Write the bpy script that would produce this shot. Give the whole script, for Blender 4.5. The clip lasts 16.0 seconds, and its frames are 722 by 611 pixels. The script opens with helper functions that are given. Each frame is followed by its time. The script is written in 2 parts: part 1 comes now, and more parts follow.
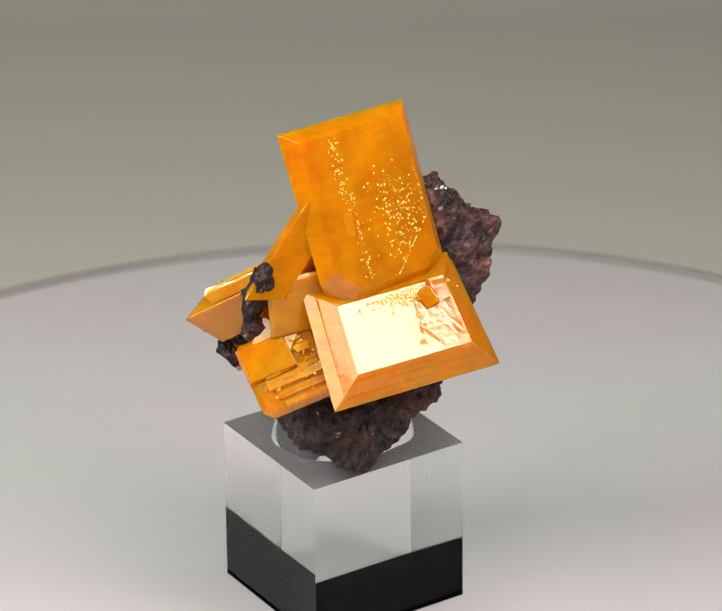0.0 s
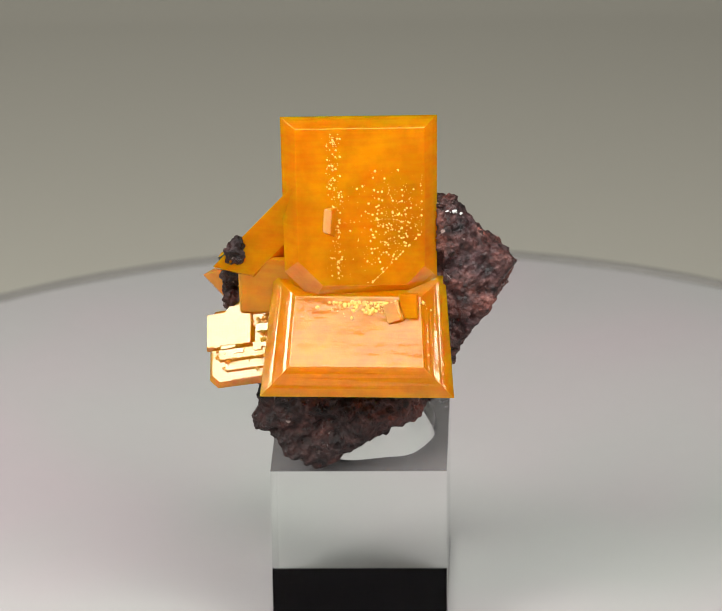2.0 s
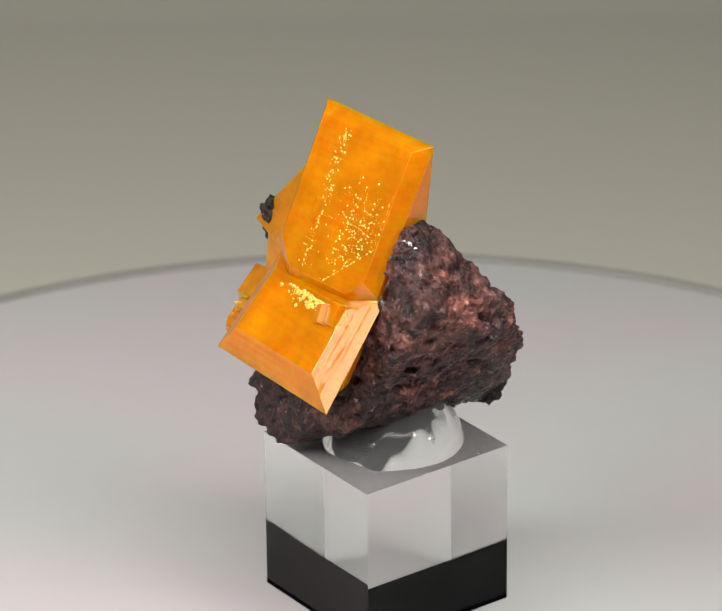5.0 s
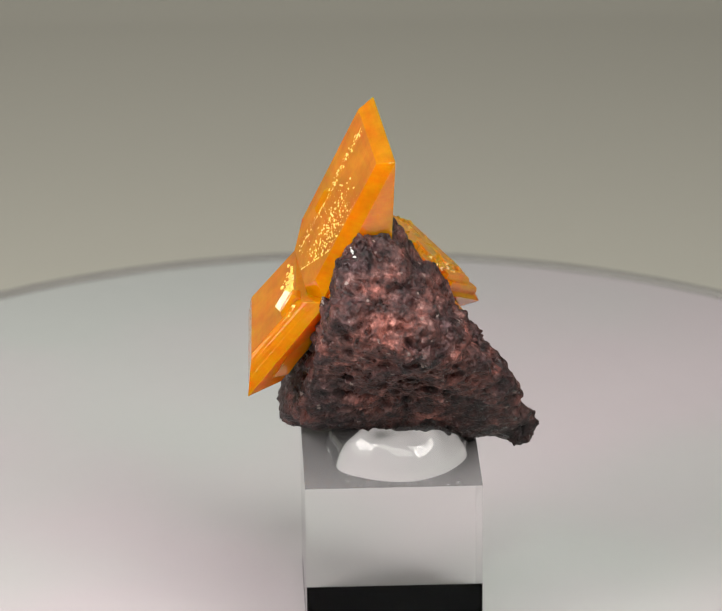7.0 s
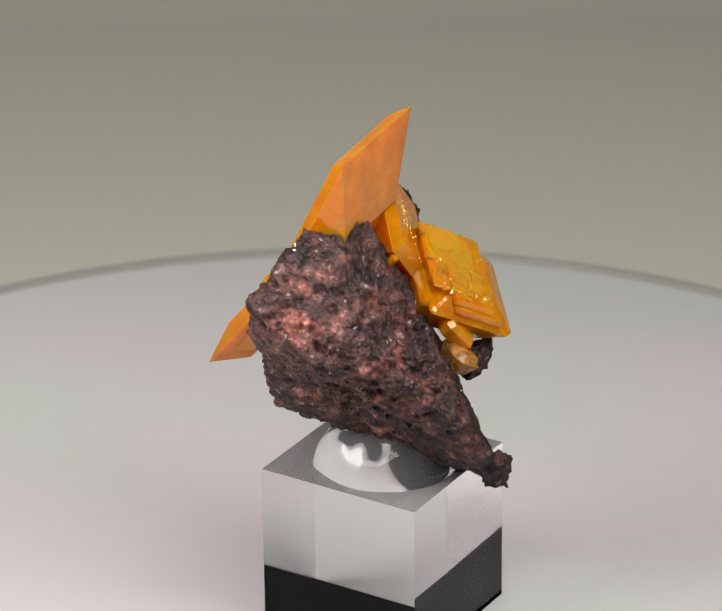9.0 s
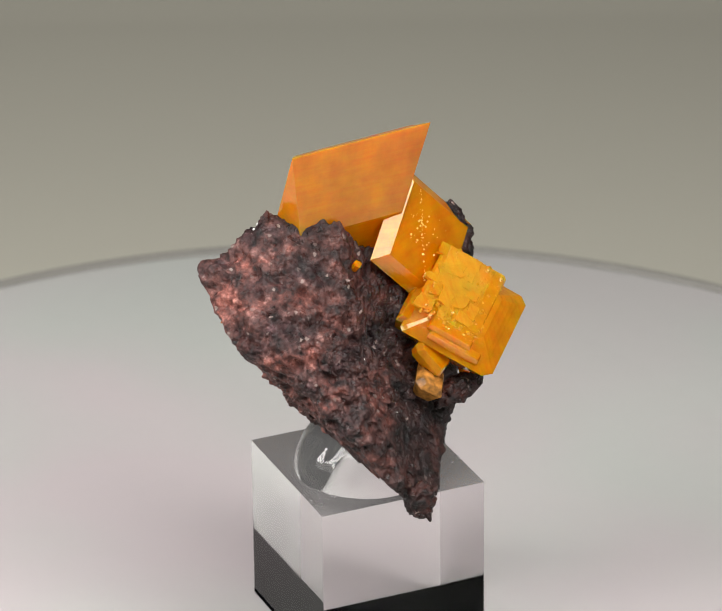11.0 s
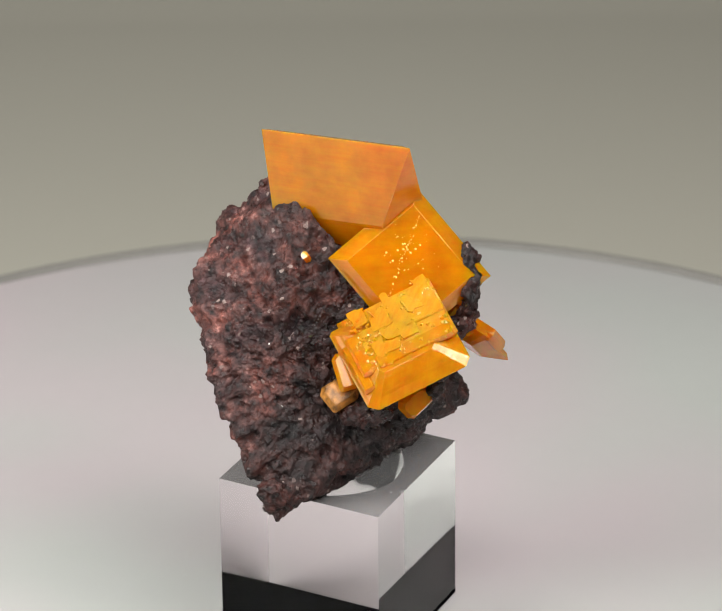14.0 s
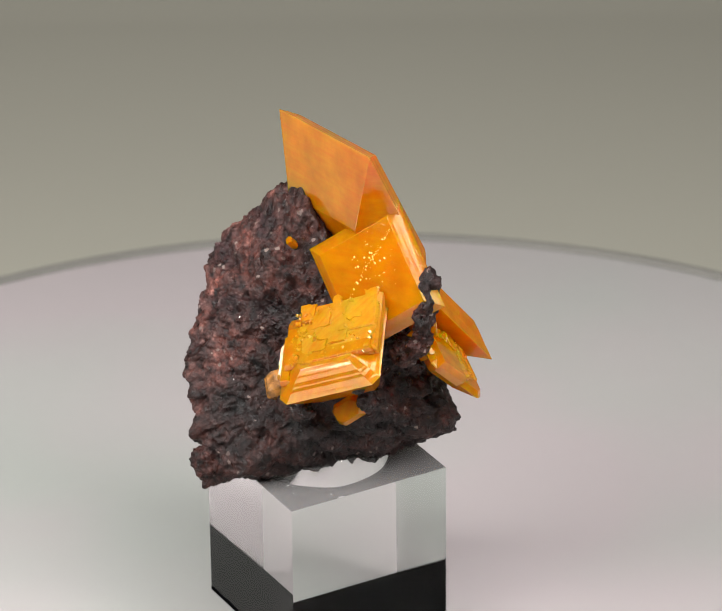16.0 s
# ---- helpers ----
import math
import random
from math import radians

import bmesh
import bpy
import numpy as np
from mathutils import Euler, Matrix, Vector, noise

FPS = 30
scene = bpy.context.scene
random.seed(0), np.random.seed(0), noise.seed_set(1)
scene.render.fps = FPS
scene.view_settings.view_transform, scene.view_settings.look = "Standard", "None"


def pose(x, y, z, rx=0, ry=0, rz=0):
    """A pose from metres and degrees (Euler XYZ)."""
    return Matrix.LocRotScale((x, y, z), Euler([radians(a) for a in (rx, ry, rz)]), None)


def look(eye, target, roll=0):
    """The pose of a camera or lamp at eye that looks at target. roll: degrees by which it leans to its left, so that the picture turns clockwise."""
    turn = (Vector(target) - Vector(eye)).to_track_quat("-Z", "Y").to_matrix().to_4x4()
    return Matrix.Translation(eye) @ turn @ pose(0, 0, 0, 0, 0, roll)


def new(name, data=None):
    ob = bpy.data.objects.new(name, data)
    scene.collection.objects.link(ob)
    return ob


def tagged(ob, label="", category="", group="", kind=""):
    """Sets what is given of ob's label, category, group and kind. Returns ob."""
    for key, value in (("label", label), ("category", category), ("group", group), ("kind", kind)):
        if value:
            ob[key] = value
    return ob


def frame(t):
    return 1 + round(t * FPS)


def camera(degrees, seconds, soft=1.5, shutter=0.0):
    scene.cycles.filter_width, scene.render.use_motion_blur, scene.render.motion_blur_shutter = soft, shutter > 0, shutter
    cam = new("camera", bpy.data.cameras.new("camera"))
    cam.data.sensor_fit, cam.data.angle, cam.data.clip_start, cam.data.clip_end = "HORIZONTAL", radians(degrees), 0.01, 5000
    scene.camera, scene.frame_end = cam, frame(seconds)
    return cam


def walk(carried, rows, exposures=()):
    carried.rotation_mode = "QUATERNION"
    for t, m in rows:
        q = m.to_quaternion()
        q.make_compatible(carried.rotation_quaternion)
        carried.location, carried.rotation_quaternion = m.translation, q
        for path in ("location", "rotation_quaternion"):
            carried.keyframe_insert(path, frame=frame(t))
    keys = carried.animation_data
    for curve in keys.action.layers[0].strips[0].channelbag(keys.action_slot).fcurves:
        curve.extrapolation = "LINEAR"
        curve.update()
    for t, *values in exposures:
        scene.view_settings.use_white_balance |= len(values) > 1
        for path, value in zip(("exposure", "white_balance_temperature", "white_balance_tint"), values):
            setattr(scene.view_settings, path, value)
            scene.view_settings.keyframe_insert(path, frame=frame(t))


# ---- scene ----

MM = 0.001
LIFT = 20.0  # height of the block's top over the turntable, mm

# ---- camera: on a stand, still ----
cam = camera(9.28, 16.0, soft=1.0)
STAND = pose(0.0, -0.45065, 0.2378 + LIFT * MM, 63.987, 0.54, -0.35)
cam.data.dof.use_dof, cam.data.dof.focus_distance, cam.data.dof.aperture_fstop = True, 0.494, 60.0
walk(cam, [(0, STAND), (16, STAND)], exposures=[(0, 0.30), (1, 0.26), (1.5, 0.19), (2, 0.19), (3, 0.33), (4, 0.26), (8, 0.30), (14, 0.33), (16, 0.28)])

# ---- light ----
world = bpy.data.worlds.new("room_light")
scene.world = world
world.use_nodes = True
bg = world.node_tree.nodes["Background"]
bg.inputs[0].default_value = (1.0, 0.97, 0.93, 1)
bg.inputs[1].default_value = 0.05


def area_lamp(name, eye, target, size, size_y, watts, colour):
    data = bpy.data.lights.new(name, "AREA")
    data.shape, data.size, data.size_y, data.energy, data.color = "RECTANGLE", size, size_y, watts, colour
    ob = new(name, data)
    ob.matrix_world = look(eye, target)
    return ob


WARM = (1.0, 0.965, 0.94)
area_lamp("overhead_lamp", (0.065, -0.070, 0.235), (0.03, -0.17, 0.0), 0.21, 0.13, 0.42, WARM)
area_lamp("left_softbox", (-0.262, -0.108, 0.252), (0.02, -0.085, 0.03), 0.235, 0.14, 1.10, WARM)
area_lamp("right_softbox", (0.225, -0.145, 0.245), (-0.02, -0.09, 0.03), 0.115, 0.10, 0.38, WARM)
area_lamp("front_softbox", (0.0, -0.225, 0.275), (0.0, 0.0, 0.03), 0.36, 0.08, 0.34, WARM)
area_lamp("left_low_panel", (-0.295, -0.125, 0.158), (0.0, 0.0, 0.03), 0.24, 0.065, 0.09, WARM)


# ---- materials ----
def material(name):
    m = bpy.data.materials.new(name)
    m.use_nodes = True
    nt = m.node_tree
    return m, nt, nt.nodes["Principled BSDF"]


def node(nt, kind, **values):
    n = nt.nodes.new(kind)
    for k, v in values.items():
        n.inputs[k].default_value = v
    return n


def noise_node(nt, scale, detail=6.0, rough=0.6, coord="Object", stretch=(1, 1, 1)):
    tc = nt.nodes.new("ShaderNodeTexCoord")
    mp = node(nt, "ShaderNodeMapping", Scale=stretch)
    nt.links.new(tc.outputs[coord], mp.inputs[0])
    n = node(nt, "ShaderNodeTexNoise", Scale=scale, Detail=detail, Roughness=rough)
    nt.links.new(mp.outputs[0], n.inputs["Vector"])
    return n


def ramp(nt, source, stops):
    r = nt.nodes.new("ShaderNodeValToRGB")
    el = r.color_ramp.elements
    while len(el) < len(stops):
        el.new(0.5)
    for e, (at, c) in zip(el, stops):
        e.position, e.color = at, (*c, 1)
    nt.links.new(source, r.inputs[0])
    return r


def bump(nt, b, height, strength, distance):
    n = node(nt, "ShaderNodeBump", Strength=strength, Distance=distance)
    nt.links.new(height, n.inputs["Height"])
    nt.links.new(n.outputs[0], b.inputs["Normal"])
    return n


def crystal_material(name, deep, bright, clear, stretch, rough=0.04, depth=0.0022, steps=(420.0, 0.05), gloss=0.62):
    m, nt, b = material(name)
    n = noise_node(nt, 150, 6, 0.6)
    mid = [0.5 * (a + c) for a, c in zip(deep, bright)]
    streak = noise_node(nt, 520, 5, 0.65, stretch=stretch)
    both = nt.nodes.new("ShaderNodeMixRGB")
    both.inputs[0].default_value = 0.5
    nt.links.new(n.outputs[0], both.inputs[1])
    nt.links.new(streak.outputs[0], both.inputs[2])
    r = ramp(nt, both.outputs[0], [(0.30, deep), (0.50, mid), (0.72, bright)])
    # olive and dark inclusions in the depth
    spot = ramp(nt, noise_node(nt, 330, 4, 0.65).outputs[0], [(0.27, (0.42, 0.40, 0.4)), (0.35, (1, 1, 1))])
    mix = nt.nodes.new("ShaderNodeMixRGB")
    mix.blend_type = "MULTIPLY"
    mix.inputs[0].default_value = 0.15
    nt.links.new(r.outputs[0], mix.inputs[1])
    nt.links.new(spot.outputs[0], mix.inputs[2])
    nt.links.new(mix.outputs[0], b.inputs["Base Color"])
    rr = ramp(nt, noise_node(nt, 700, 4, 0.6).outputs[0], [(0.46, (rough,) * 3), (0.58, (rough + 0.03,) * 3), (0.68, (rough + 0.08,) * 3)])
    nt.links.new(rr.outputs[0], b.inputs["Roughness"])
    b.inputs["IOR"].default_value = 1.80
    b.inputs["Specular IOR Level"].default_value = gloss
    b.inputs["Specular Tint"].default_value = (1.0, 0.90, 0.68, 1)
    veil = ramp(nt, noise_node(nt, 230, 5, 0.6).outputs[0], [(0.38, (clear - 0.07,) * 3), (0.66, (clear + 0.09,) * 3)])
    nt.links.new(veil.outputs[0], b.inputs["Transmission Weight"])
    b.inputs["Subsurface Weight"].default_value = 1.0
    b.inputs["Subsurface Radius"].default_value = (1.0, 0.4, 0.03)
    b.inputs["Subsurface Scale"].default_value = depth
    # growth lines, and a slight waviness
    lines = noise_node(nt, 420, 4, 0.6, stretch=stretch)
    waves = noise_node(nt, 260, 4, 0.6)
    one = node(nt, "ShaderNodeBump", Strength=0.03, Distance=0.0004)
    nt.links.new(lines.outputs[0], one.inputs["Height"])
    two = node(nt, "ShaderNodeBump", Strength=0.06, Distance=0.0010)
    nt.links.new(waves.outputs[0], two.inputs["Height"])
    nt.links.new(one.outputs[0], two.inputs["Normal"])
    tc = nt.nodes.new("ShaderNodeTexCoord")
    cells = node(nt, "ShaderNodeTexVoronoi", Scale=steps[0])
    nt.links.new(tc.outputs["Object"], cells.inputs["Vector"])
    three = node(nt, "ShaderNodeBump", Strength=steps[1], Distance=0.0003)
    nt.links.new(cells.outputs["Distance" if steps[1] > 0.5 else "Color"], three.inputs["Height"])
    nt.links.new(two.outputs[0], three.inputs["Normal"])
    nt.links.new(three.outputs[0], b.inputs["Normal"])
    return m


AMBER = crystal_material("amber_crystal", (1.0, 0.25, 0.0002), (1.0, 0.42, 0.0012), 0.47, (0.3, 1, 4), 0.012, gloss=0.5)
YELLOW = crystal_material("yellow_crystal", (1.0, 0.27, 0.0004), (1.0, 0.46, 0.004), 0.52, (4, 1, 0.3), 0.025, 0.0011, (800.0, 0.34), 0.5)

SPARKLE = crystal_material("etched_yellow_crystal", (0.92, 0.24, 0.002), (1.0, 0.54, 0.03), 0.40, (4, 1, 0.3), 0.04, 0.0009, (1700.0, 0.5), 0.6)


def rock_material():
    m, nt, b = material("iron_stained_rock")
    n = noise_node(nt, 700, 8, 0.68)
    r = ramp(nt, n.outputs[0], [(0.36, (0.005, 0.003, 0.003)), (0.47, (0.050, 0.022, 0.019)), (0.58, (0.115, 0.054, 0.046)), (0.70, (0.32, 0.20, 0.175))])
    big = noise_node(nt, 170, 4, 0.55, stretch=(1, 1, 1.6))
    rb = ramp(nt, big.outputs[0], [(0.36, (0.42, 0.42, 0.52)), (0.50, (0.95, 0.90, 0.92)), (0.64, (1.9, 1.48, 1.38))])
    mix = nt.nodes.new("ShaderNodeMixRGB")
    mix.blend_type = "MULTIPLY"
    mix.inputs[0].default_value = 1
    nt.links.new(r.outputs[0], mix.inputs[1])
    nt.links.new(rb.outputs[0], mix.inputs[2])
    # pale flecks painted into the colour as glints, scattered in the rock
    tc = nt.nodes.new("ShaderNodeTexCoord")
    cells = node(nt, "ShaderNodeTexVoronoi", Scale=2600.0)
    nt.links.new(tc.outputs["Object"], cells.inputs["Vector"])
    pick = nt.nodes.new("ShaderNodeSeparateColor")
    nt.links.new(cells.outputs["Color"], pick.inputs[0])
    grain = ramp(nt, pick.outputs[0], [(0.990, (0, 0, 0)), (0.994, (1, 1, 1))])
    fleck = nt.nodes.new("ShaderNodeMixRGB")
    nt.links.new(grain.outputs[0], fleck.inputs[0])
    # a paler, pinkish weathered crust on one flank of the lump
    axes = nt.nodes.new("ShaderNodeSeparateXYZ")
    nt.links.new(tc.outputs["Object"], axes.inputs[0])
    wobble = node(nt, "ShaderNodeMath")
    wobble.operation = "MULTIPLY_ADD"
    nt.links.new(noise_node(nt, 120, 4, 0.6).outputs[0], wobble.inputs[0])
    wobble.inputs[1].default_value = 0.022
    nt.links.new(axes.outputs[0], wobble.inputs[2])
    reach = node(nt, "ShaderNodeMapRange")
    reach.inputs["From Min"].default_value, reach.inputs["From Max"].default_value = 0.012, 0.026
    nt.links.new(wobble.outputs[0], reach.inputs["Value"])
    # dark end: the rock's own brown, deepened for shade under the crystals
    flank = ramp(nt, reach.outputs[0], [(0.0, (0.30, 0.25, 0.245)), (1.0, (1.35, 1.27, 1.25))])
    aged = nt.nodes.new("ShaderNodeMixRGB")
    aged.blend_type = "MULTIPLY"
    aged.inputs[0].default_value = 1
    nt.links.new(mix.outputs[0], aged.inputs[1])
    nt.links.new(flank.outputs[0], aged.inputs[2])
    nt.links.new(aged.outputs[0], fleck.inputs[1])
    fleck.inputs[2].default_value = (0.26, 0.20, 0.18, 1)
    nt.links.new(fleck.outputs[0], b.inputs["Base Color"])
    b.inputs["Specular IOR Level"].default_value = 0.42
    rr = ramp(nt, noise_node(nt, 1100, 3, 0.6).outputs[0], [(0.38, (0.12,) * 3), (0.50, (0.48,) * 3)])
    nt.links.new(rr.outputs[0], b.inputs["Roughness"])
    vor = node(nt, "ShaderNodeTexVoronoi", Scale=1100.0)
    nt.links.new(tc.outputs["Object"], vor.inputs["Vector"])
    one = node(nt, "ShaderNodeBump", Strength=0.45, Distance=0.0004)
    nt.links.new(vor.outputs["Distance"], one.inputs["Height"])
    two = node(nt, "ShaderNodeBump", Strength=0.8, Distance=0.0009)
    nt.links.new(noise_node(nt, 620, 8, 0.62).outputs[0], two.inputs["Height"])
    nt.links.new(one.outputs[0], two.inputs["Normal"])
    nt.links.new(two.outputs[0], b.inputs["Normal"])
    return m


ROCK = rock_material()


def plain(name, colour, rough, metal=0.0, spread=0.06, scale=80, relief=0.0):
    m, nt, b = material(name)
    n = noise_node(nt, scale, 5, 0.6)
    r = ramp(nt, n.outputs[0], [(0.3, [c * (1 - spread) for c in colour]), (0.7, [min(1, c * (1 + spread)) for c in colour])])
    nt.links.new(r.outputs[0], b.inputs["Base Color"])
    b.inputs["Roughness"].default_value = rough
    b.inputs["Metallic"].default_value = metal
    if relief:
        bump(nt, b, n.outputs[0], 0.3, relief)
    return m


def table_material():
    m, nt, b = material("white_turntable_card")
    tint = ramp(nt, noise_node(nt, 16, 2, 0.5).outputs[0], [(0.38, (0.412, 0.432, 0.410)), (0.5, (0.430, 0.421, 0.415)), (0.62, (0.452, 0.412, 0.422))])
    nt.links.new(tint.outputs[0], b.inputs["Base Color"])
    fine = noise_node(nt, 300, 4, 0.6)
    rr = ramp(nt, fine.outputs[0], [(0.3, (0.58,) * 3), (0.7, (0.68,) * 3)])
    nt.links.new(rr.outputs[0], b.inputs["Roughness"])
    b.inputs["Specular IOR Level"].default_value = 0.15
    return m


TABLE = table_material()
EDGE = plain("grey_turntable_edge", (0.19, 0.187, 0.17), 0.8)
BACK = plain("grey_backdrop_paper", (0.468, 0.460, 0.392), 0.9, spread=0.02, scale=4)
BLACK = plain("black_base_film", (0.002, 0.002, 0.0025), 1.0, spread=0.2, scale=300)
BLACK.node_tree.nodes["Principled BSDF"].inputs["Specular IOR Level"].default_value = 0.0
SPECK = plain("pale_gold_hillock", (1.0, 0.58, 0.12), 0.12, spread=0.15, scale=600)
RUST = plain("rust_stained_crystal", (0.30, 0.13, 0.025), 0.22, spread=0.95, scale=900, relief=0.0008)
WHITE_GRAIN = plain("white_mineral_grain", (0.75, 0.76, 0.74), 0.4, spread=0.15, scale=900, relief=0.0004)


def clear_material(name, ior, rough, tint):
    m, nt, b = material(name)
    b.inputs["Specular IOR Level"].default_value = 0.12
    b.inputs["Base Color"].default_value = (*tint, 1)
    b.inputs["Transmission Weight"].default_value = 1.0
    b.inputs["IOR"].default_value = ior
    rr = ramp(nt, noise_node(nt, 220, 4, 0.6).outputs[0], [(0.4, (rough,) * 3), (0.75, (rough + 0.03,) * 3)])
    nt.links.new(rr.outputs[0], b.inputs["Roughness"])
    return m


ACRYLIC = clear_material("clear_acrylic", 1.49, 0.004, (0.985, 0.99, 0.985))
ACRYLIC.node_tree.nodes["Principled BSDF"].inputs["Specular Tint"].default_value = (0.2, 0.2, 0.2, 1)
# rough grey body colour stands in for reflections in the clear top
GREYED_TOP = clear_material("greyed_acrylic", 1.49, 0.25, (0.80, 0.78, 0.78))
GREYED_TOP.node_tree.nodes["Principled BSDF"].inputs["Transmission Weight"].default_value = 0.74
GREYED_TOP.node_tree.nodes["Principled BSDF"].inputs["Specular IOR Level"].default_value = 0.7
GEL = clear_material("clear_mounting_gel", 1.43, 0.0, (0.985, 0.99, 0.985))
GEL.node_tree.nodes["Principled BSDF"].inputs["Transmission Weight"].default_value = 0.90
GEL.node_tree.nodes["Principled BSDF"].inputs["Specular IOR Level"].default_value = 0.5


# ---- building helpers ----
def mesh_object(name, bm, mat, smooth=False):
    me = bpy.data.meshes.new(name)
    bm.normal_update()
    bm.to_mesh(me)
    bm.free()
    for f in me.polygons:
        f.use_smooth = smooth
    if mat:
        me.materials.append(mat)
    return new(name, me)


def part(name, bm, mat, parent, label="", smooth=False):
    ob = mesh_object(name, bm, mat, smooth)
    ob.parent = parent
    return tagged(ob, label)


def mm(x, y, z):
    """A place of the specimen, in mm round the turning axis over the block's top, in metres."""
    return Vector((x, y, z + LIFT)) * MM


SLOPE = (0.0135, -0.007)  # the turntable's plate leans a little on its axle


def leaning(bm):
    for v in bm.verts:
        v.co.z += SLOPE[0] * v.co.x + SLOPE[1] * v.co.y
    return bm


# ---- room ----
def room():
    bm = bmesh.new()
    # floor sweeping up into a wall
    prof = [(-1.2, -0.03), (0.25, -0.03)]
    for k in range(9):
        a = k / 8 * math.pi / 2
        prof.append((0.25 + 0.25 * math.sin(a), 0.22 - 0.25 * math.cos(a)))
    prof.append((0.5, 1.3))
    rows = []
    for x in (-1.3, 1.3):
        rows.append([bm.verts.new((x, y, z)) for y, z in prof])
    for i in range(len(prof) - 1):
        bm.faces.new((rows[0][i], rows[1][i], rows[1][i + 1], rows[0][i + 1]))
    ob = mesh_object("backdrop", bm, BACK, True)
    tagged(ob, "plain grey paper backdrop sweeping up behind the turntable", "backdrop", kind="structure")


room()


# ---- turntable ----
def turntable():
    thing = new("turntable")
    tagged(thing, "round white turntable with a grey rim, turning slowly", "turntable")
    bm = bmesh.new()
    R = 0.0962
    prof = [(0.0, 0.0), (R - 0.0016, 0.0), (R - 0.0005, -0.0004), (R, -0.0014), (R, -0.012), (R - 0.001, -0.013)]
    lathe(bm, prof, 160)
    part("plate", leaning(bm), TABLE, thing, smooth=True)
    bm = bmesh.new()
    lathe(bm, [(R - 0.0004, -0.0014), (R + 0.0001, 0.0001), (R + 0.0010, 0.0), (R + 0.0016, -0.0008), (R + 0.0018, -0.010), (R + 0.0006, -0.0104)], 160)
    part("rim", leaning(bm), EDGE, thing, "thin dark grey rim", smooth=True)
    bm = bmesh.new()
    lathe(bm, [(R - 0.004, -0.0131), (R - 0.002, -0.014), (R - 0.002, -0.028), (R - 0.006, -0.03)], 160)
    part("base_ring", leaning(bm), EDGE, thing, "grey base ring of the turntable", smooth=True)
    return thing


def lathe(bm, prof, n):
    rings = []
    for r, z in prof:
        if r == 0:
            rings.append([bm.verts.new((0, 0, z))])
        else:
            rings.append([bm.verts.new((r * math.cos(2 * math.pi * i / n), r * math.sin(2 * math.pi * i / n), z)) for i in range(n)])
    for a, b in zip(rings, rings[1:]):
        for i in range(n):
            j = (i + 1) % n
            if len(a) == 1:
                bm.faces.new((a[0], b[i], b[j]))
            elif len(b) == 1:
                bm.faces.new((a[i], b[0], a[j]))
            else:
                bm.faces.new((a[i], b[i], b[j], a[j]))
    bmesh.ops.recalc_face_normals(bm, faces=bm.faces)


# ---- clear block ----
BLOCK = (0.45, 3.78)  # centre of the block, mm


GEL_AT = (1.6, 4.6)  # centre of the gel, mm
GEL_SIDES = 96


def gel_reach(angle):
    """How far the gel's foot reaches from its centre, mm."""
    c = Vector((math.cos(angle), math.sin(angle), 0))
    return 7.8 * (1 + 0.07 * noise.noise(c * 1.7) + 0.14 * max(0.0, -c.x))


def display_block():
    thing = new("display_block")
    tagged(thing, "clear acrylic cube stand with a black underside", "display stand")
    h = 10.0
    low, top = 0.6, LIFT
    corners = [(-h, -h), (h, -h), (h, h), (-h, h)]

    def at(x, y, z):
        return Vector((BLOCK[0] + x, BLOCK[1] + y, z)) * MM

    # four sides
    bm = bmesh.new()
    feet = [bm.verts.new(at(x, y, low)) for x, y in corners]
    heads = [bm.verts.new(at(x, y, top)) for x, y in corners]
    for i in range(4):
        j = (i + 1) % 4
        bm.faces.new((feet[i], feet[j], heads[j], heads[i]))
    part("body", leaning(bm), ACRYLIC, thing)
    # top, open where the gel wets it
    ox, oy = GEL_AT[0] - BLOCK[0], GEL_AT[1] - BLOCK[1]
    turns = sorted([2 * math.pi * i / GEL_SIDES for i in range(GEL_SIDES)] + [math.atan2(y - oy, x - ox) % (2 * math.pi) for x, y in corners])
    bm = bmesh.new()
    inner, outer = [], []
    for a in turns:
        c, d = math.cos(a), math.sin(a)
        far = min(((h if c > 0 else -h) - ox) / c if abs(c) > 1e-6 else 1e9, ((h if d > 0 else -h) - oy) / d if abs(d) > 1e-6 else 1e9)
        r = gel_reach(a)
        inner.append(bm.verts.new(at(ox + c * r, oy + d * r, top)))
        outer.append(bm.verts.new(at(ox + c * max(far, r + 0.01), oy + d * max(far, r + 0.01), top)))
    for i in range(len(turns)):
        j = (i + 1) % len(turns)
        bm.faces.new((inner[i], outer[i], outer[j], inner[j]))
    part("top_face", leaning(bm), GREYED_TOP, thing, "clear top of the block, greyed in place of its reflections")
    bm = bmesh.new()
    bmesh.ops.create_cube(bm, size=1.0)
    for v in bm.verts:
        v.co = Vector((BLOCK[0] + v.co.x * (2 * h + 0.02), BLOCK[1] + v.co.y * (2 * h + 0.02), (v.co.z + 0.5) * 0.58 + 0.02)) * MM
    part("underside_film", leaning(bm), BLACK, thing, "thin black film under the block")
    return thing


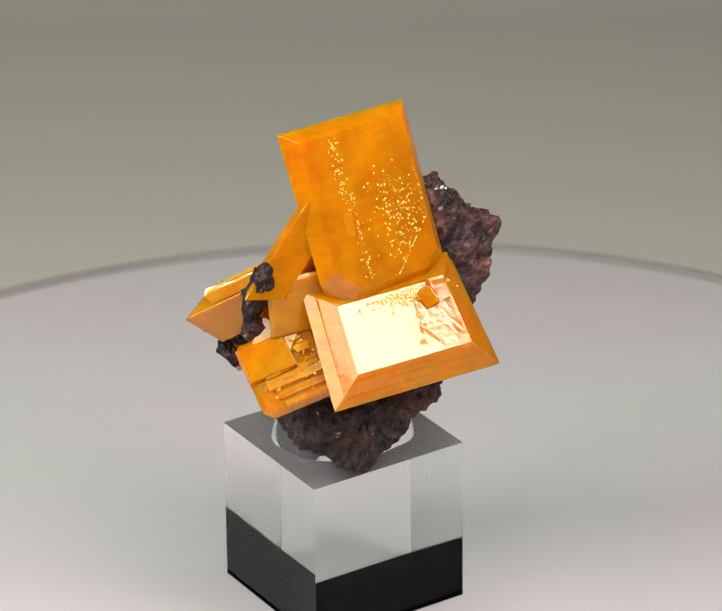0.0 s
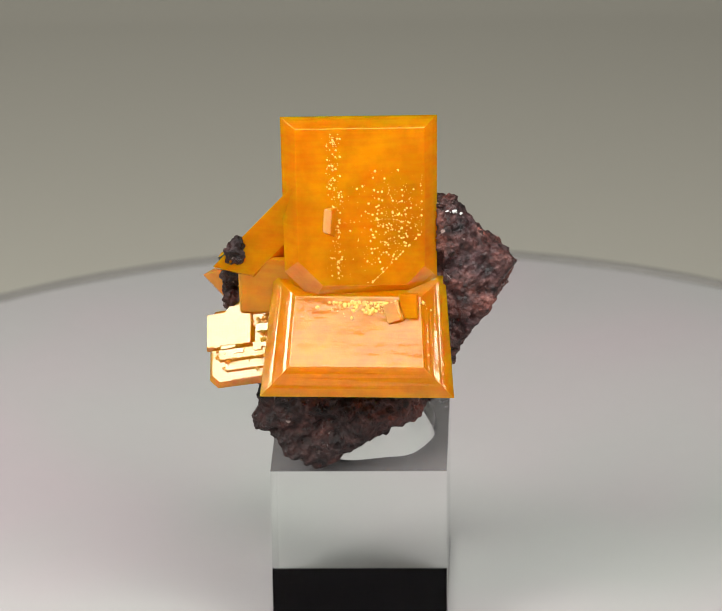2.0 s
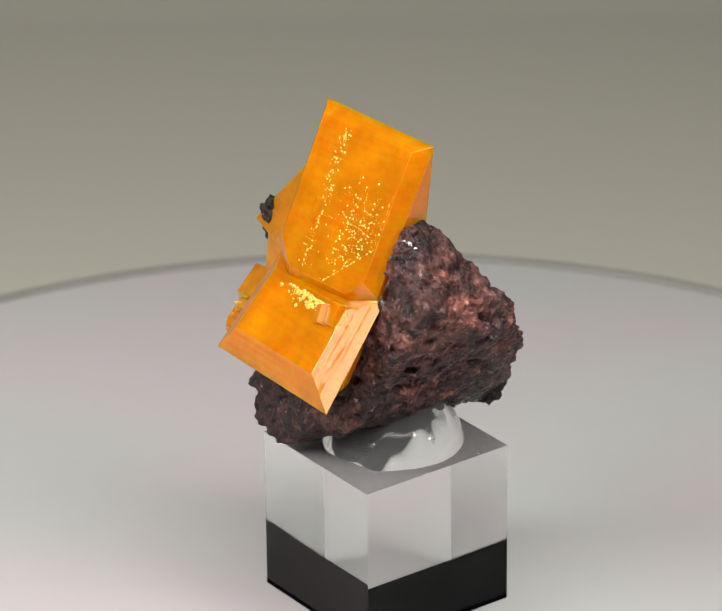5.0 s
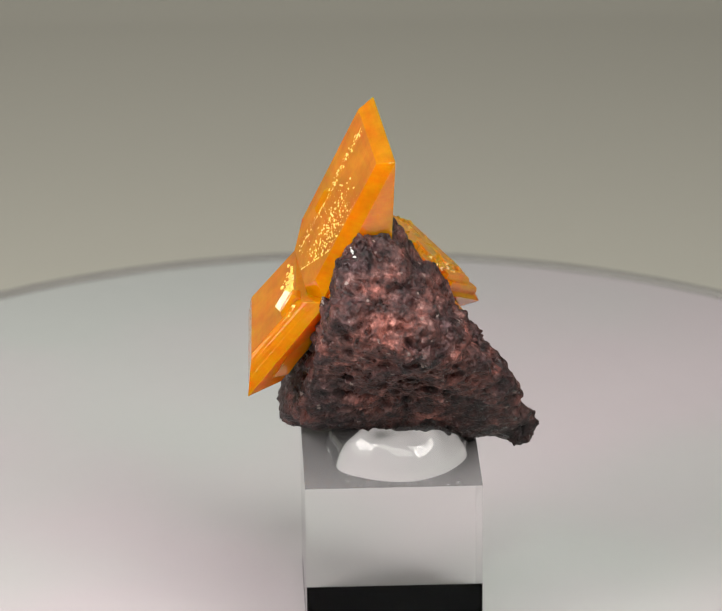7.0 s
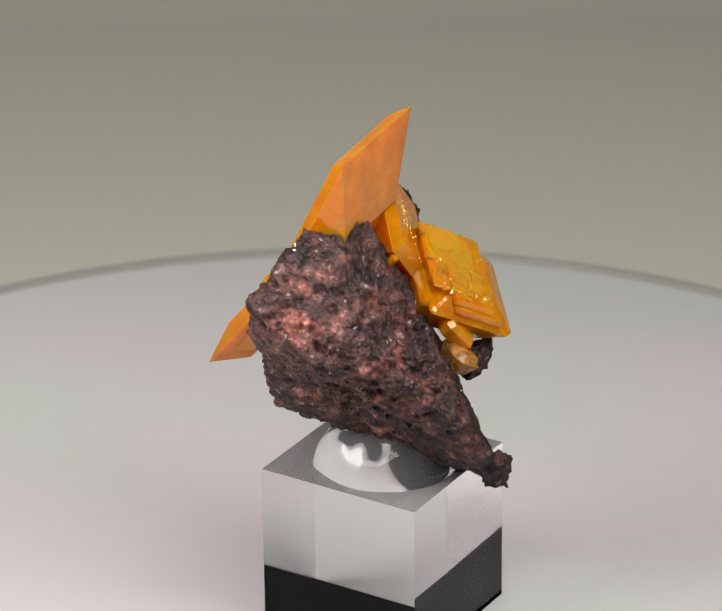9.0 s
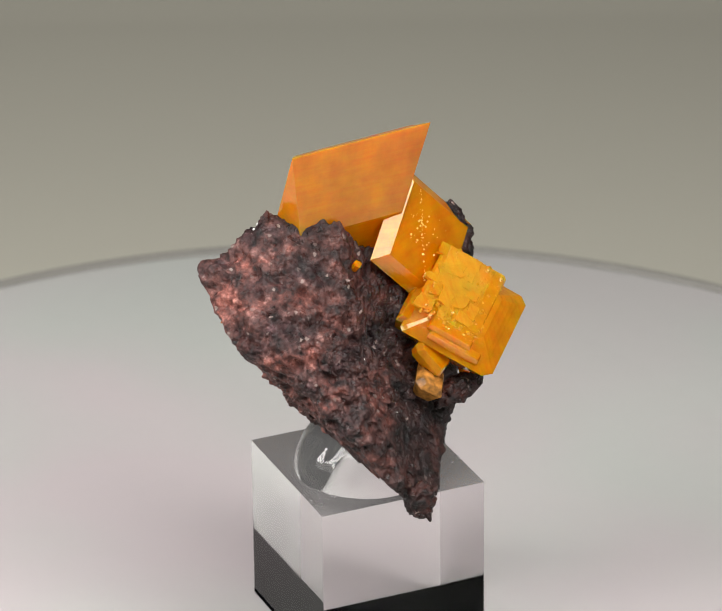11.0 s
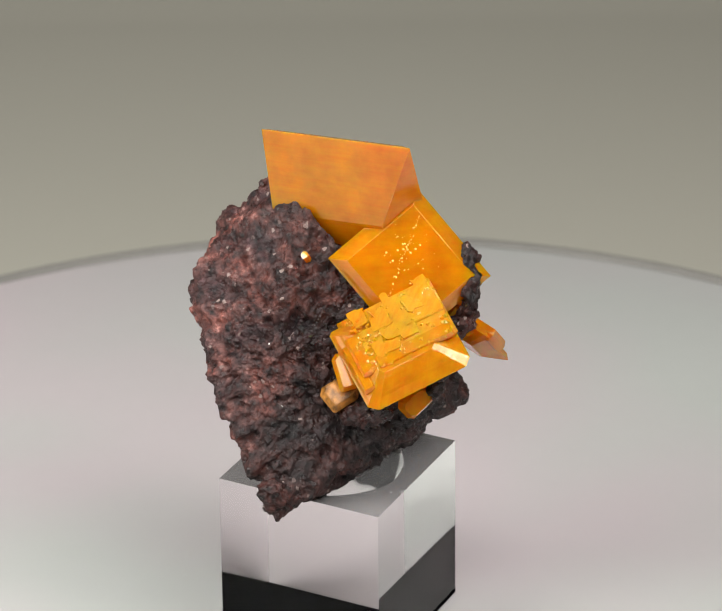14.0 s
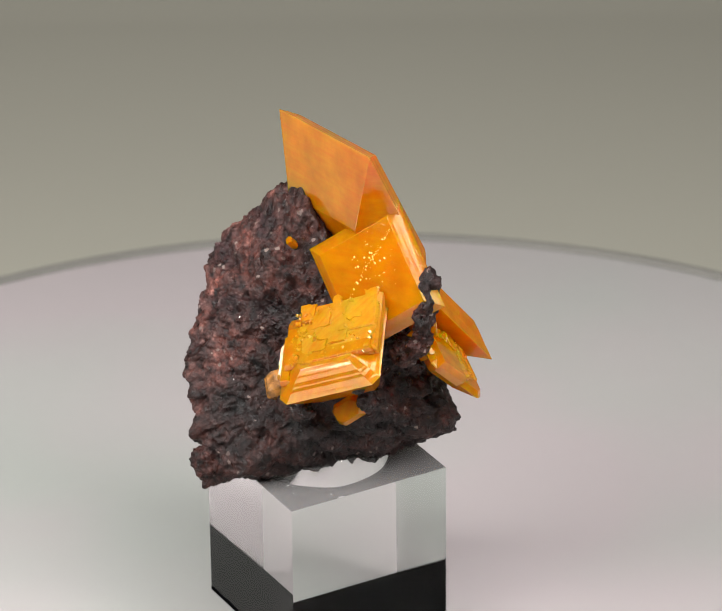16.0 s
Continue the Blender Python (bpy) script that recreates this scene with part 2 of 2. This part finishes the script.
# ---- clear mounting gel ----
def mounting_gel():
    bm = bmesh.new()
    rings = []
    for k in range(29):
        f = k / 28
        out = math.sin(f * math.pi / 2)  # from the crown down to the foot
        ring = []
        for i in range(GEL_SIDES):
            a = 2 * math.pi * i / GEL_SIDES
            r = gel_reach(a) * out
            x, y = r * math.cos(a), r * math.sin(a)
            tall = 6.4 * max(0.0, 1 - out ** 2.4) ** 0.62
            tall *= 1 + 0.16 * noise.noise(Vector((x, y, 3)) * 0.42)
            ring.append(bm.verts.new(Vector((GEL_AT[0] + x, GEL_AT[1] + y, LIFT + tall)) * MM))
        rings.append(ring)
    for p, q in zip(rings, rings[1:]):
        for i in range(GEL_SIDES):
            j = (i + 1) % GEL_SIDES
            bm.faces.new((p[i], q[i], q[j], p[j]))
    bmesh.ops.remove_doubles(bm, verts=bm.verts, dist=1e-7)
    ob = mesh_object("mounting_gel", leaning(bm), GEL, True)
    return tagged(ob, "clear gel blob holding the specimen on the block", "mounting gel")


# ---- specimen ----
ROCK_HEART = Vector((4, 4, 14))
ROCK_CUTS = [  # faces of the lump: normal and distance from its heart, mm
    (-0.63, -0.09, -0.77, 16.4), (0.45, -0.66, -0.60, 12.1), (0.63, 0.33, 0.70, 14.8), (0.85, -0.22, -0.47, 8.4),
    (-0.16, 0.88, 0.45, 10.4), (0.47, -0.87, -0.16, 11.7), (0.52, -0.09, -0.85, 8.5), (0.42, -0.54, 0.73, 17.3),
    (0.76, 0.04, -0.65, 6.8), (-0.86, 0.49, -0.15, 13.6), (0.82, 0.29, -0.50, 9.0), (-0.83, 0.26, -0.49, 14.6),
    (0.80, 0.31, 0.51, 14.7), (-0.60, 0.10, -0.79, 15.4), (-0.53, -0.67, 0.52, 11.6), (0.56, 0.77, 0.31, 12.7),
    (0.40, 0.91, -0.10, 14.4), (0.00, -0.97, 0.24, 9.8), (-0.98, 0.00, 0.20, 13.5), (0.05, 0.80, 0.60, 9.9),
    (-0.47, -0.62, 0.62, 10.5), (0.10, -0.10, -0.99, 12.5), (-0.58, 0.69, 0.43, 7.5)]
UPRIGHT = dict(centre=(0.72, -1.1, 30.6), right=(0.994, 0.094, -0.02), up=(0, 0.447, 0.894))
BROAD = dict(centre=(0.65, -7.7, 17.9), right=(1, -0.02, 0.01), up=(0.03, 0.64, 0.77))


def facing(c):
    right, up = Vector(c["right"]).normalized(), Vector(c["up"]).normalized()
    return right.cross(up).normalized()


def crumble(q, amount=1.0):
    """Roughness of the rock at a place, mm: lumps, crumbs and pits."""
    h = 0.75 * noise.fractal(q * 0.28, 1.0, 2.1, 3) + 0.38 * noise.fractal(q * 0.9, 0.75, 2.1, 4) + 0.16 * abs(noise.noise(q * 2.1)) - 0.04
    h += 1.5 * min(0.0, noise.noise(q * 0.62 + Vector((7, 1, 3))) + 0.08)
    w = q + noise.noise_vector(q * 0.9) * 0.7
    h -= 0.95 * (noise.voronoi(w * 0.34)[0][0] - 0.40) + 0.24 * (noise.voronoi(w * 1.0)[0][0] - 0.35)
    return h * amount


def rock_mesh():
    bm = bmesh.new()
    bmesh.ops.create_icosphere(bm, subdivisions=8, radius=1.0)
    cuts = np.array(ROCK_CUTS)
    cuts[:, :3] /= np.linalg.norm(cuts[:, :3], axis=1)[:, None]
    n_up, n_low = facing(UPRIGHT), facing(BROAD)
    c_up, c_low = Vector(UPRIGHT["centre"]), Vector(BROAD["centre"])
    for v in bm.verts:
        d = v.co.normalized()
        k = cuts[:, :3] @ np.array(d) / cuts[:, 3]
        k = k[k > 0.02]
        r = float((k ** 60).sum() ** (-1 / 60))
        q = ROCK_HEART + d * r
        q += d * (crumble(q) + 0.1)
        # seats of the two large crystals
        if q.x < 9.2 and q.z > 20:
            q -= n_up * max(0.0, (q - c_up).dot(n_up) + 0.9)
        if q.x < 10.0 and 12.5 < q.z < 26:
            q -= n_low * max(0.0, (q - c_low).dot(n_low) + 1.0)
        v.co = mm(*q)
    return bm


def lump_mesh(a, b, ra, rb, subdivisions=5, rough=0.6, seed=0):
    """A crumbly elongated lump from a to b, mm."""
    bm = bmesh.new()
    bmesh.ops.create_icosphere(bm, subdivisions=subdivisions, radius=1.0)
    a, b = Vector(a), Vector(b)
    axis = (b - a).normalized()
    for v in bm.verts:
        d = v.co.normalized()
        f = 0.5 + 0.5 * d.dot(axis)
        q = a.lerp(b, f) + (d - axis * d.dot(axis) * 0.4) * (ra + (rb - ra) * f)
        q += d * rough * noise.fractal(q * 0.9 + Vector((seed, 0, 0)), 0.8, 2.1, 4)
        v.co = mm(*q)
    return bm


def plate_mesh(centre, right, up, hw, hh, front, back, cut=0.0, worn=0.08, taper=0.0, lines=0, back_shift=(0, 0), ridge=1.0):
    """A tabular crystal: a sharp outline with a bevelled face on either side; front, back: (inset, depth), mm."""
    right = Vector(right).normalized()
    up = Vector(up)
    up = (up - right * up.dot(right)).normalized()
    n = right.cross(up)
    bm = bmesh.new()
    c = Vector(centre)

    corners = cut if isinstance(cut, tuple) else (cut,) * 4

    def ring(inset, depth):
        a, b = hw - inset, hh - inset
        k = [max(0.02, q * max(0.2, 1 - inset / max(hw, hh))) for q in corners]
        flat = [(-a, -b), (a, -b), (a, b), (-a, b)]
        if max(corners) > 0:
            flat = [(-a + k[0], -b), (a - k[1], -b), (a, -b + k[1]), (a, b - k[2]), (a - k[2], b), (-a + k[3], b), (-a, b - k[3]), (-a, -b + k[0])]
        return [bm.verts.new(c + right * (x * (1 + taper * y / hh)) + up * y + n * depth) for x, y in flat]

    rng = random.Random(int(hw * 100 + hh * 10))
    # growth lines: the front bevel climbs in small steps of uneven width and slope
    climb = [(1.0, 1.0)]
    for k in range(lines, 0, -1):
        f = (k + rng.uniform(-0.35, 0.35)) / (lines + 1)
        j = ridge * rng.uniform(0.002, 0.012) * (1 if k % 2 else -1) * 3 / (lines + 1)
        climb.append((f + j, f - j))
    rings = [ring(front[0] * i, front[1] * d) for i, d in climb]
    rings += [ring(0, 0), ring(back[0], -back[1])]
    for v in rings[-1]:
        v.co += right * back_shift[0] + up * back_shift[1]
    bm.faces.new(rings[0])
    bm.faces.new(rings[-1][::-1])
    m = len(rings[0])
    for a, b in zip(rings, rings[1:]):
        for i in range(m):
            j = (i + 1) % m
            bm.faces.new((a[i], b[i], b[j], a[j]))
    bmesh.ops.bevel(bm, geom=list(bm.edges), offset=0.02 if lines else worn, segments=1 if lines else 2, affect="EDGES")
    for v in bm.verts:
        v.co += n * 0.06 * noise.noise(v.co * 0.7)
        v.co = mm(*v.co)
    bmesh.ops.recalc_face_normals(bm, faces=bm.faces)
    if bm.calc_volume(signed=True) < 0:
        bmesh.ops.reverse_faces(bm, faces=bm.faces)
    return bm


def specks_mesh(count, spot, size, seed):
    """Small growth hillocks: spot(rng) gives a place in mm and the face's normal."""
    rng = random.Random(seed)
    bm = bmesh.new()
    for _ in range(count):
        q, n = spot(rng)
        r = size * rng.choice((0.3, 0.4, 0.55, 0.7, 1.0, 1.5))
        t1 = n.orthogonal().normalized()
        t2 = n.cross(t1)
        a0 = rng.uniform(0, 6.28)
        k = rng.choice((4, 5, 6))
        ring = [bm.verts.new(mm(*(q - n * 0.1 + r * rng.uniform(0.75, 1.25) * (t1 * math.cos(a0 + 6.283 * i / k) + t2 * math.sin(a0 + 6.283 * i / k))))) for i in range(k)]
        top = [bm.verts.new(v.co * 0.45 + (mm(*q)) * 0.55 + n * r * 0.8 * MM) for v in ring]
        bm.faces.new(top)
        for i in range(k):
            j = (i + 1) % k
            bm.faces.new((ring[i], ring[j], top[j], top[i]))
    return bm


def flake_mesh(centre, right, up, wide, high, thick, seed):
    """A thin, irregular growth layer lying on a crystal's face."""
    rng = random.Random(seed)
    right = Vector(right).normalized()
    up = Vector(up)
    up = (up - right * up.dot(right)).normalized()
    n = right.cross(up)
    c = Vector(centre)
    bm = bmesh.new()
    pts = []
    for sx, sy in ((-1, -1), (1, -1), (1, 1), (-1, 1)):
        for k in range(4):
            f = k / 4
            if sx == sy:
                p = (sx * (1 - 2 * f), sy) if sx > 0 else (sx + 2 * f, sy)
            else:
                p = (sx, sy + 2 * f) if sx > 0 else (sx, sy - 2 * f)
            pts.append((p[0] * wide + rng.uniform(-0.16, 0.16) * wide, p[1] * high + rng.uniform(-0.16, 0.16) * high))
    low = [bm.verts.new(mm(*(c + right * x * 1.05 + up * y * 1.05 - n * 0.1))) for x, y in pts]
    top = [bm.verts.new(mm(*(c + right * x + up * y + n * thick))) for x, y in pts]
    bm.faces.new(top)
    bm.faces.new(low[::-1])
    m = len(pts)
    for i in range(m):
        j = (i + 1) % m
        bm.faces.new((low[i], low[j], top[j], top[i]))
    return bm


def specimen():
    thing = new("mineral_specimen")
    tagged(thing, "orange tabular crystals on dark brown rock, set upright on block", "mineral specimen")
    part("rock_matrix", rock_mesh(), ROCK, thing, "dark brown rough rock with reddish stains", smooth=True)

    def plate(label, mat, *args, **kw):
        return part("crystal_plate", plate_mesh(*args, **kw), mat, thing, label)

    U, B = UPRIGHT, BROAD
    plate("upright square amber crystal plate", AMBER, U["centre"], U["right"], U["up"], 8.6, 10.2, (1.5, 1.4), (2.2, 4.2), taper=0.02, cut=(3.2, 2.4, 0, 0), lines=4, back_shift=(1.4, -7.0))
    plate("broad low amber crystal plate with bevelled rim", AMBER, B["centre"], B["right"], B["up"], 10.2, 7.0, (3.0, 1.9), (2.6, 2.6), taper=-0.06, lines=7)
    # its twin behind, to the right
    plate("amber crystal plate behind the broad one", AMBER, (7.0, -6.2, 19.4), (1, 0.10, 0.05), (0.03, 0.58, 0.81), 2.9, 6.6, (0.5, 0.6), (1.0, 1.6), cut=0.3)
    # crossing plate with a bright bevel
    plate("amber crystal plate crossing the upright one", AMBER, (-7.6, 1.5, 24.9), (-0.68, -0.06, -0.73), (-0.56, -0.565, 0.61), 6.6, 6.3, (1.5, 1.18), (2.5, 3.0), lines=4)
    plate("small amber plate wedged between the large ones", AMBER, (-7.4, -3.6, 22.0), (1, -0.16, 0.05), (0, 0.12, 1), 5.6, 3.4, (0.35, 0.3), (1.0, 2.4), cut=(0.3, 0.3, 1.6, 1.0))
    # stepped crystal
    E1, E2 = (0.72, -0.52, 0.47), (0.69, 0.62, -0.37)
    N3 = Vector(E1).cross(Vector(E2)).normalized()
    heart = Vector((-10.1, 5.2, 15.8))

    def on_steps(x, y, z):
        """A place in the stepped crystal: along its two sides and out of its face, mm."""
        return heart + Vector(E1).normalized() * x + Vector(E2).normalized() * y + N3 * z

    stepped = plate("stepped yellow orange crystal", YELLOW, on_steps(-0.1, 1.2, 3.75), E1, E2, 5.8, 6.3, (2.9, 1.9), (2.4, 3.9), cut=(0.9, 0.3, 0.4, 1.0), lines=9, ridge=1.8)
    part("growth_step", plate_mesh(on_steps(1.6, -1.0, 5.2), E1, E2, 3.9, 4.2, (0.3, 0.5), (0.3, 1.2), worn=0.06), SPARKLE, stepped)
    part("growth_step", plate_mesh(on_steps(0.4, 3.2, 5.2), E1, E2, 2.7, 3.2, (0.25, 0.5), (0.3, 1.2), worn=0.06), YELLOW, stepped)
    part("growth_step", plate_mesh(on_steps(2.8, -3.0, 5.5), E1, E2, 2.2, 2.1, (0.25, 0.4), (0.3, 1.2), worn=0.06), SPARKLE, stepped)
    part("growth_step", plate_mesh(on_steps(-1.6, -0.2, 5.3), E1, E2, 0.9, 4.6, (0.2, 0.55), (0.2, 0.8), worn=0.06), YELLOW, stepped)
    part("growth_step", plate_mesh(on_steps(-0.6, 6.4, 4.6), E1, E2, 3.2, 0.7, (0.2, 0.5), (0.2, 0.8), worn=0.06), YELLOW, stepped)
    part("growth_step", flake_mesh(on_steps(2.4, 0.6, 5.7), E1, E2, 2.2, 1.8, 0.22, 4), SPARKLE, stepped)
    part("growth_step", plate_mesh(on_steps(4.6, 3.6, 3.4), E1, E2, 1.9, 2.6, (0.4, 0.7), (0.4, 2.0), worn=0.06), YELLOW, stepped)
    # low side cluster
    F1, F2 = (0.945, -0.21, 0.25), (-0.2, 0.75, 0.63)
    G1, G2 = Vector(F1).normalized(), Vector(F2).normalized()
    G3 = G1.cross(G2).normalized()
    base = Vector((-12.2, -5.4, 15.7))

    def on_low(x, y, z):
        return base + G1 * x + G2 * y + G3 * z

    low = plate("low yellow crystal cluster with striated sides", YELLOW, on_low(0, 0, -0.9), F1, F2, 4.5, 4.6, (0.5, 0.6), (2.2, 1.5), cut=(1.0, 0.3, 0.3, 0.6), lines=3)
    part("growth_step", plate_mesh(on_low(-1.4, 1.9, -0.3), F1, F2, 2.9, 2.2, (0.25, 0.7), (0.2, 0.9), worn=0.06), YELLOW, low)
    part("growth_step", plate_mesh(on_low(0.5, -1.1, -0.3), F1, F2, 3.8, 0.75, (0.2, 0.45), (0.2, 0.6), worn=0.05), SPARKLE, low)
    part("growth_step", plate_mesh(on_low(0.8, -2.6, -0.4), F1, F2, 3.6, 0.55, (0.2, 0.4), (0.2, 0.6), worn=0.05), YELLOW, low)
    part("growth_step", plate_mesh(on_low(0.9, -3.8, -0.5), F1, F2, 3.4, 0.45, (0.15, 0.4), (0.2, 0.6), worn=0.05), SPARKLE, low)
    part("growth_step", plate_mesh((-12.0, -2.4, 18.0), (0.62, -0.62, -0.3), (0.1, 0.6, 0.75), 2.3, 1.9, (0.25, 0.5), (0.3, 1.4), worn=0.05), YELLOW, low)
    for k in range(9):
        part("growth_step", flake_mesh(on_low(-3.0 + 0.75 * k + 0.4 * math.sin(k * 2.1), 1.4 * math.sin(k * 1.7) + 0.4, 0.1), F1, F2, 0.55 + 0.25 * math.sin(k), 0.35 + 0.15 * math.cos(k * 3), 0.22, 70 + k), SPARKLE, low)
    # tiny ones
    plate("tiny pale crystal under the stepped one", YELLOW, (-10.9, 6.9, 11.4), (0.50, 0.63, -0.60), (0.55, 0.2, 0.7), 2.0, 1.4, (0.4, 0.6), (0.5, 1.2), cut=0.6, worn=0.06)
    plate("rust stained small crystal", RUST, (-3.9, 11.5, 13.0), (0.8, -0.3, 0.5), (0.4, 0.75, -0.3), 1.7, 2.1, (0.5, 0.8), (0.6, 1.8), cut=(0.9, 0.3, 0.7, 0.2), worn=0.06)
    plate("small glassy crystal over the rust stained one", YELLOW, (-4.6, 10.7, 15.6), (0.5, -0.4, 0.75), (0.7, 0.6, -0.2), 2.2, 1.6, (0.4, 0.7), (0.4, 1.4), cut=(0.5, 0.2, 0.6, 0.2), worn=0.05)
    plate("small clear crystal grown through the plate", YELLOW, (-2.6, -3.0, 29.7), (0.9, -0.35, 0.1), (0.1, 0.42, 0.9), 0.9, 1.7, (0.4, 0.7), (0.4, 1.4), worn=0.06)
    plate("tiny yellow crystal on the rock", YELLOW, (2.7, 6.4, 26.2), (0.8, -0.3, 0.4), (0.2, 0.5, 0.8), 0.45, 0.8, (0.15, 0.3), (0.15, 0.5), worn=0.04)
    # dark crust and grains
    part("rock_crust", lump_mesh((-13.0, -2.2, 26.6), (-14.3, -0.4, 20.2), 1.45, 1.15), ROCK, thing, smooth=True)
    part("rock_crust", lump_mesh((-14.2, -1.0, 19.6), (-11.5, 1.0, 16.5), 1.2, 1.6, seed=5), ROCK, thing, smooth=True)
    part("rock_crust", lump_mesh((-15.6, 8.6, 17.0), (-13.2, 7.0, 15.2), 0.7, 0.9, 5, 0.5, 37), ROCK, thing, smooth=True)
    part("rock_crust", lump_mesh((-13.6, 6.6, 14.0), (-12.6, 5.6, 12.0), 0.8, 0.9, 5, 0.5, 41), ROCK, thing, smooth=True)
    part("rock_crust", lump_mesh((9.8, 0.2, 30.4), (11.2, 0.6, 30.8), 0.7, 0.8, seed=9), ROCK, thing, smooth=True)
    part("rock_crust", lump_mesh((1.0, 19.2, 3.6), (0.4, 18.2, 0.9), 1.75, 1.5, seed=14), ROCK, thing, smooth=True)
    part("rock_crust", lump_mesh((-9.2, 11.6, 11.6), (-4.8, 12.0, 10.6), 1.3, 1.5, seed=17), ROCK, thing, smooth=True)
    for at, size in (((11.2, -0.5, 29.8), 0.30), ((11.7, -0.4, 29.5), 0.20), ((10.7, -0.7, 29.8), 0.17), ((10.2, -0.8, 30.0), 0.12), ((4.3, 12.3, 17.4), 0.10), ((7.2, 11.2, 20.6), 0.10), ((1.5, 14.8, 11.6), 0.09)):
        part("mineral_grain", lump_mesh(at, (at[0] + 0.3, at[1], at[2] + 0.1), size, size * 0.8, 4, 0.55, at[0]), WHITE_GRAIN, thing, "white mineral grain", smooth=True)

    # growth hillocks on the two large faces
    nu, nb = facing(U), facing(B)
    ru, uu = Vector(U["right"]).normalized(), Vector(U["up"]).normalized()
    rb, ub = Vector(B["right"]).normalized(), Vector(B["up"]).normalized()
    face_u, face_b = Vector(U["centre"]) + nu * 1.4, Vector(B["centre"]) + nb * 1.9

    def band(rng):
        y = rng.uniform(-8.4, 8.2)
        return face_u + ru * (-3.3 + rng.gauss(0, 0.45) + 0.06 * (8 - y)) + uu * y, nu

    def cloud(rng):
        y = max(-8.4, min(4.0, rng.gauss(-2.5, 3.0)))
        return face_u + ru * min(6.8, y + 9.8, rng.gauss(3.6, 2.0)) + uu * y, nu

    def edge(rng):
        return face_b + rb * rng.gauss(1.5, 2.6) + ub * min(3.4, rng.gauss(2.9, 0.5)), nb

    n3, face3 = N3, on_steps(0.2, 0.4, 5.55)

    rng = random.Random(21)
    for k in range(22):
        at = face3 + Vector(E1) * rng.uniform(-1.8, 4.6) + Vector(E2) * rng.uniform(-4.6, 4.4) + n3 * rng.uniform(-0.05, 0.1)
        tilt = n3 * rng.uniform(-0.10, 0.10)
        part("growth_step", flake_mesh(at, Vector(E1) + tilt, Vector(E2) - tilt, rng.uniform(0.4, 1.4), rng.uniform(0.3, 1.1), rng.uniform(0.12, 0.45), 40 + k), SPARKLE, stepped)

    r2, u2 = Vector((-0.68, -0.06, -0.73)).normalized(), Vector((-0.56, -0.565, 0.61))
    u2 = (u2 - r2 * u2.dot(r2)).normalized()
    n2 = r2.cross(u2)
    face2 = Vector((-7.6, 1.5, 24.9)) + n2 * 1.18

    def chain(rng):
        y = rng.uniform(-4.5, 4.6)
        return face2 + r2 * (-3.8 + 0.55 * (4.6 - y) + rng.gauss(0, 0.12)) + u2 * y, n2

    def arc(rng):
        x = rng.uniform(1.0, 6.4)
        return face_u + ru * x + uu * (-1.9 + 0.5 * math.sin(x * 0.55) + rng.gauss(0, 0.03)), nu

    e1, e2 = Vector(E1).normalized(), Vector(E2).normalized()

    def plateau(rng):
        x, y = rng.uniform(-2.4, 4.8), rng.uniform(-5.0, 5.6)
        return on_steps(x, y, 5.68 + rng.uniform(-0.1, 0.12)), (N3 + e1 * rng.uniform(-0.5, 0.5) + e2 * rng.uniform(-0.5, 0.5)).normalized()

    def cluster_face(rng):
        return on_low(rng.uniform(-3.6, 3.8), rng.gauss(0.6, 1.4), 0.12), (G3 + G1 * rng.uniform(-0.5, 0.5) + G2 * rng.uniform(-0.5, 0.5)).normalized()

    def flaws(rng):
        return face2 + r2 * rng.gauss(-1.6, 1.5) + u2 * rng.gauss(1.0, 1.7), (n2 + r2 * rng.uniform(-0.4, 0.4) + u2 * rng.uniform(-0.4, 0.4)).normalized()

    for spot, count, size, seed in ((plateau, 420, 0.22, 11), (cluster_face, 200, 0.20, 12)):
        tagged(part("growth_crust", specks_mesh(count, spot, size, seed), SPARKLE, thing, "glittering etched crust"), kind="stuff")
    for spot, count, size, seed in ((flaws, 60, 0.12, 13), (arc, 140, 0.07, 7), (chain, 130, 0.10, 5), (band, 320, 0.12, 1), (cloud, 520, 0.12, 2), (edge, 260, 0.20, 3)):
        tagged(part("growth_crust", specks_mesh(count, spot, size, seed), SPECK, thing), kind="stuff")
    # small cubes grown on the broad face
    plate("small amber crystal grown on the broad plate", AMBER, face_b + rb * 4.0 + ub * 2.2, (0.85, -0.2, 0.45), (-0.3, 0.55, 0.75), 0.9, 1.2, (0.15, 0.7), (0.1, 1.0), worn=0.05)
    plate("small amber crystal grown on the broad plate", AMBER, face_b + rb * 5.6 + ub * 2.9, (0.97, -0.1, 0.1), (0, 0.5, 0.85), 1.1, 1.5, (0.2, 0.5), (0.1, 1.2), worn=0.05)
    return thing


TABLE_OB = turntable()
BLOCK_OB = display_block()
GEL_OB = mounting_gel()
STONE_OB = specimen()


# ---- turning ----
def motions():
    drift = [(0, 0.3), (2, 0.05), (4, -0.3), (6.5, -0.5), (8.5, 0.4), (11, -0.15), (12.5, 0.1), (14, -0.1), (16, 0.2)]
    rows = []
    for k in range(33):
        t = k * 0.5
        d = float(np.interp(t, [a for a, b in drift], [b for a, b in drift]))
        rows.append((t, pose(0, 0, 0, 0, 0, 31.53 - 17.021 * t + d)))
    for ob in (TABLE_OB, BLOCK_OB, GEL_OB, STONE_OB):
        walk(ob, rows)


motions()
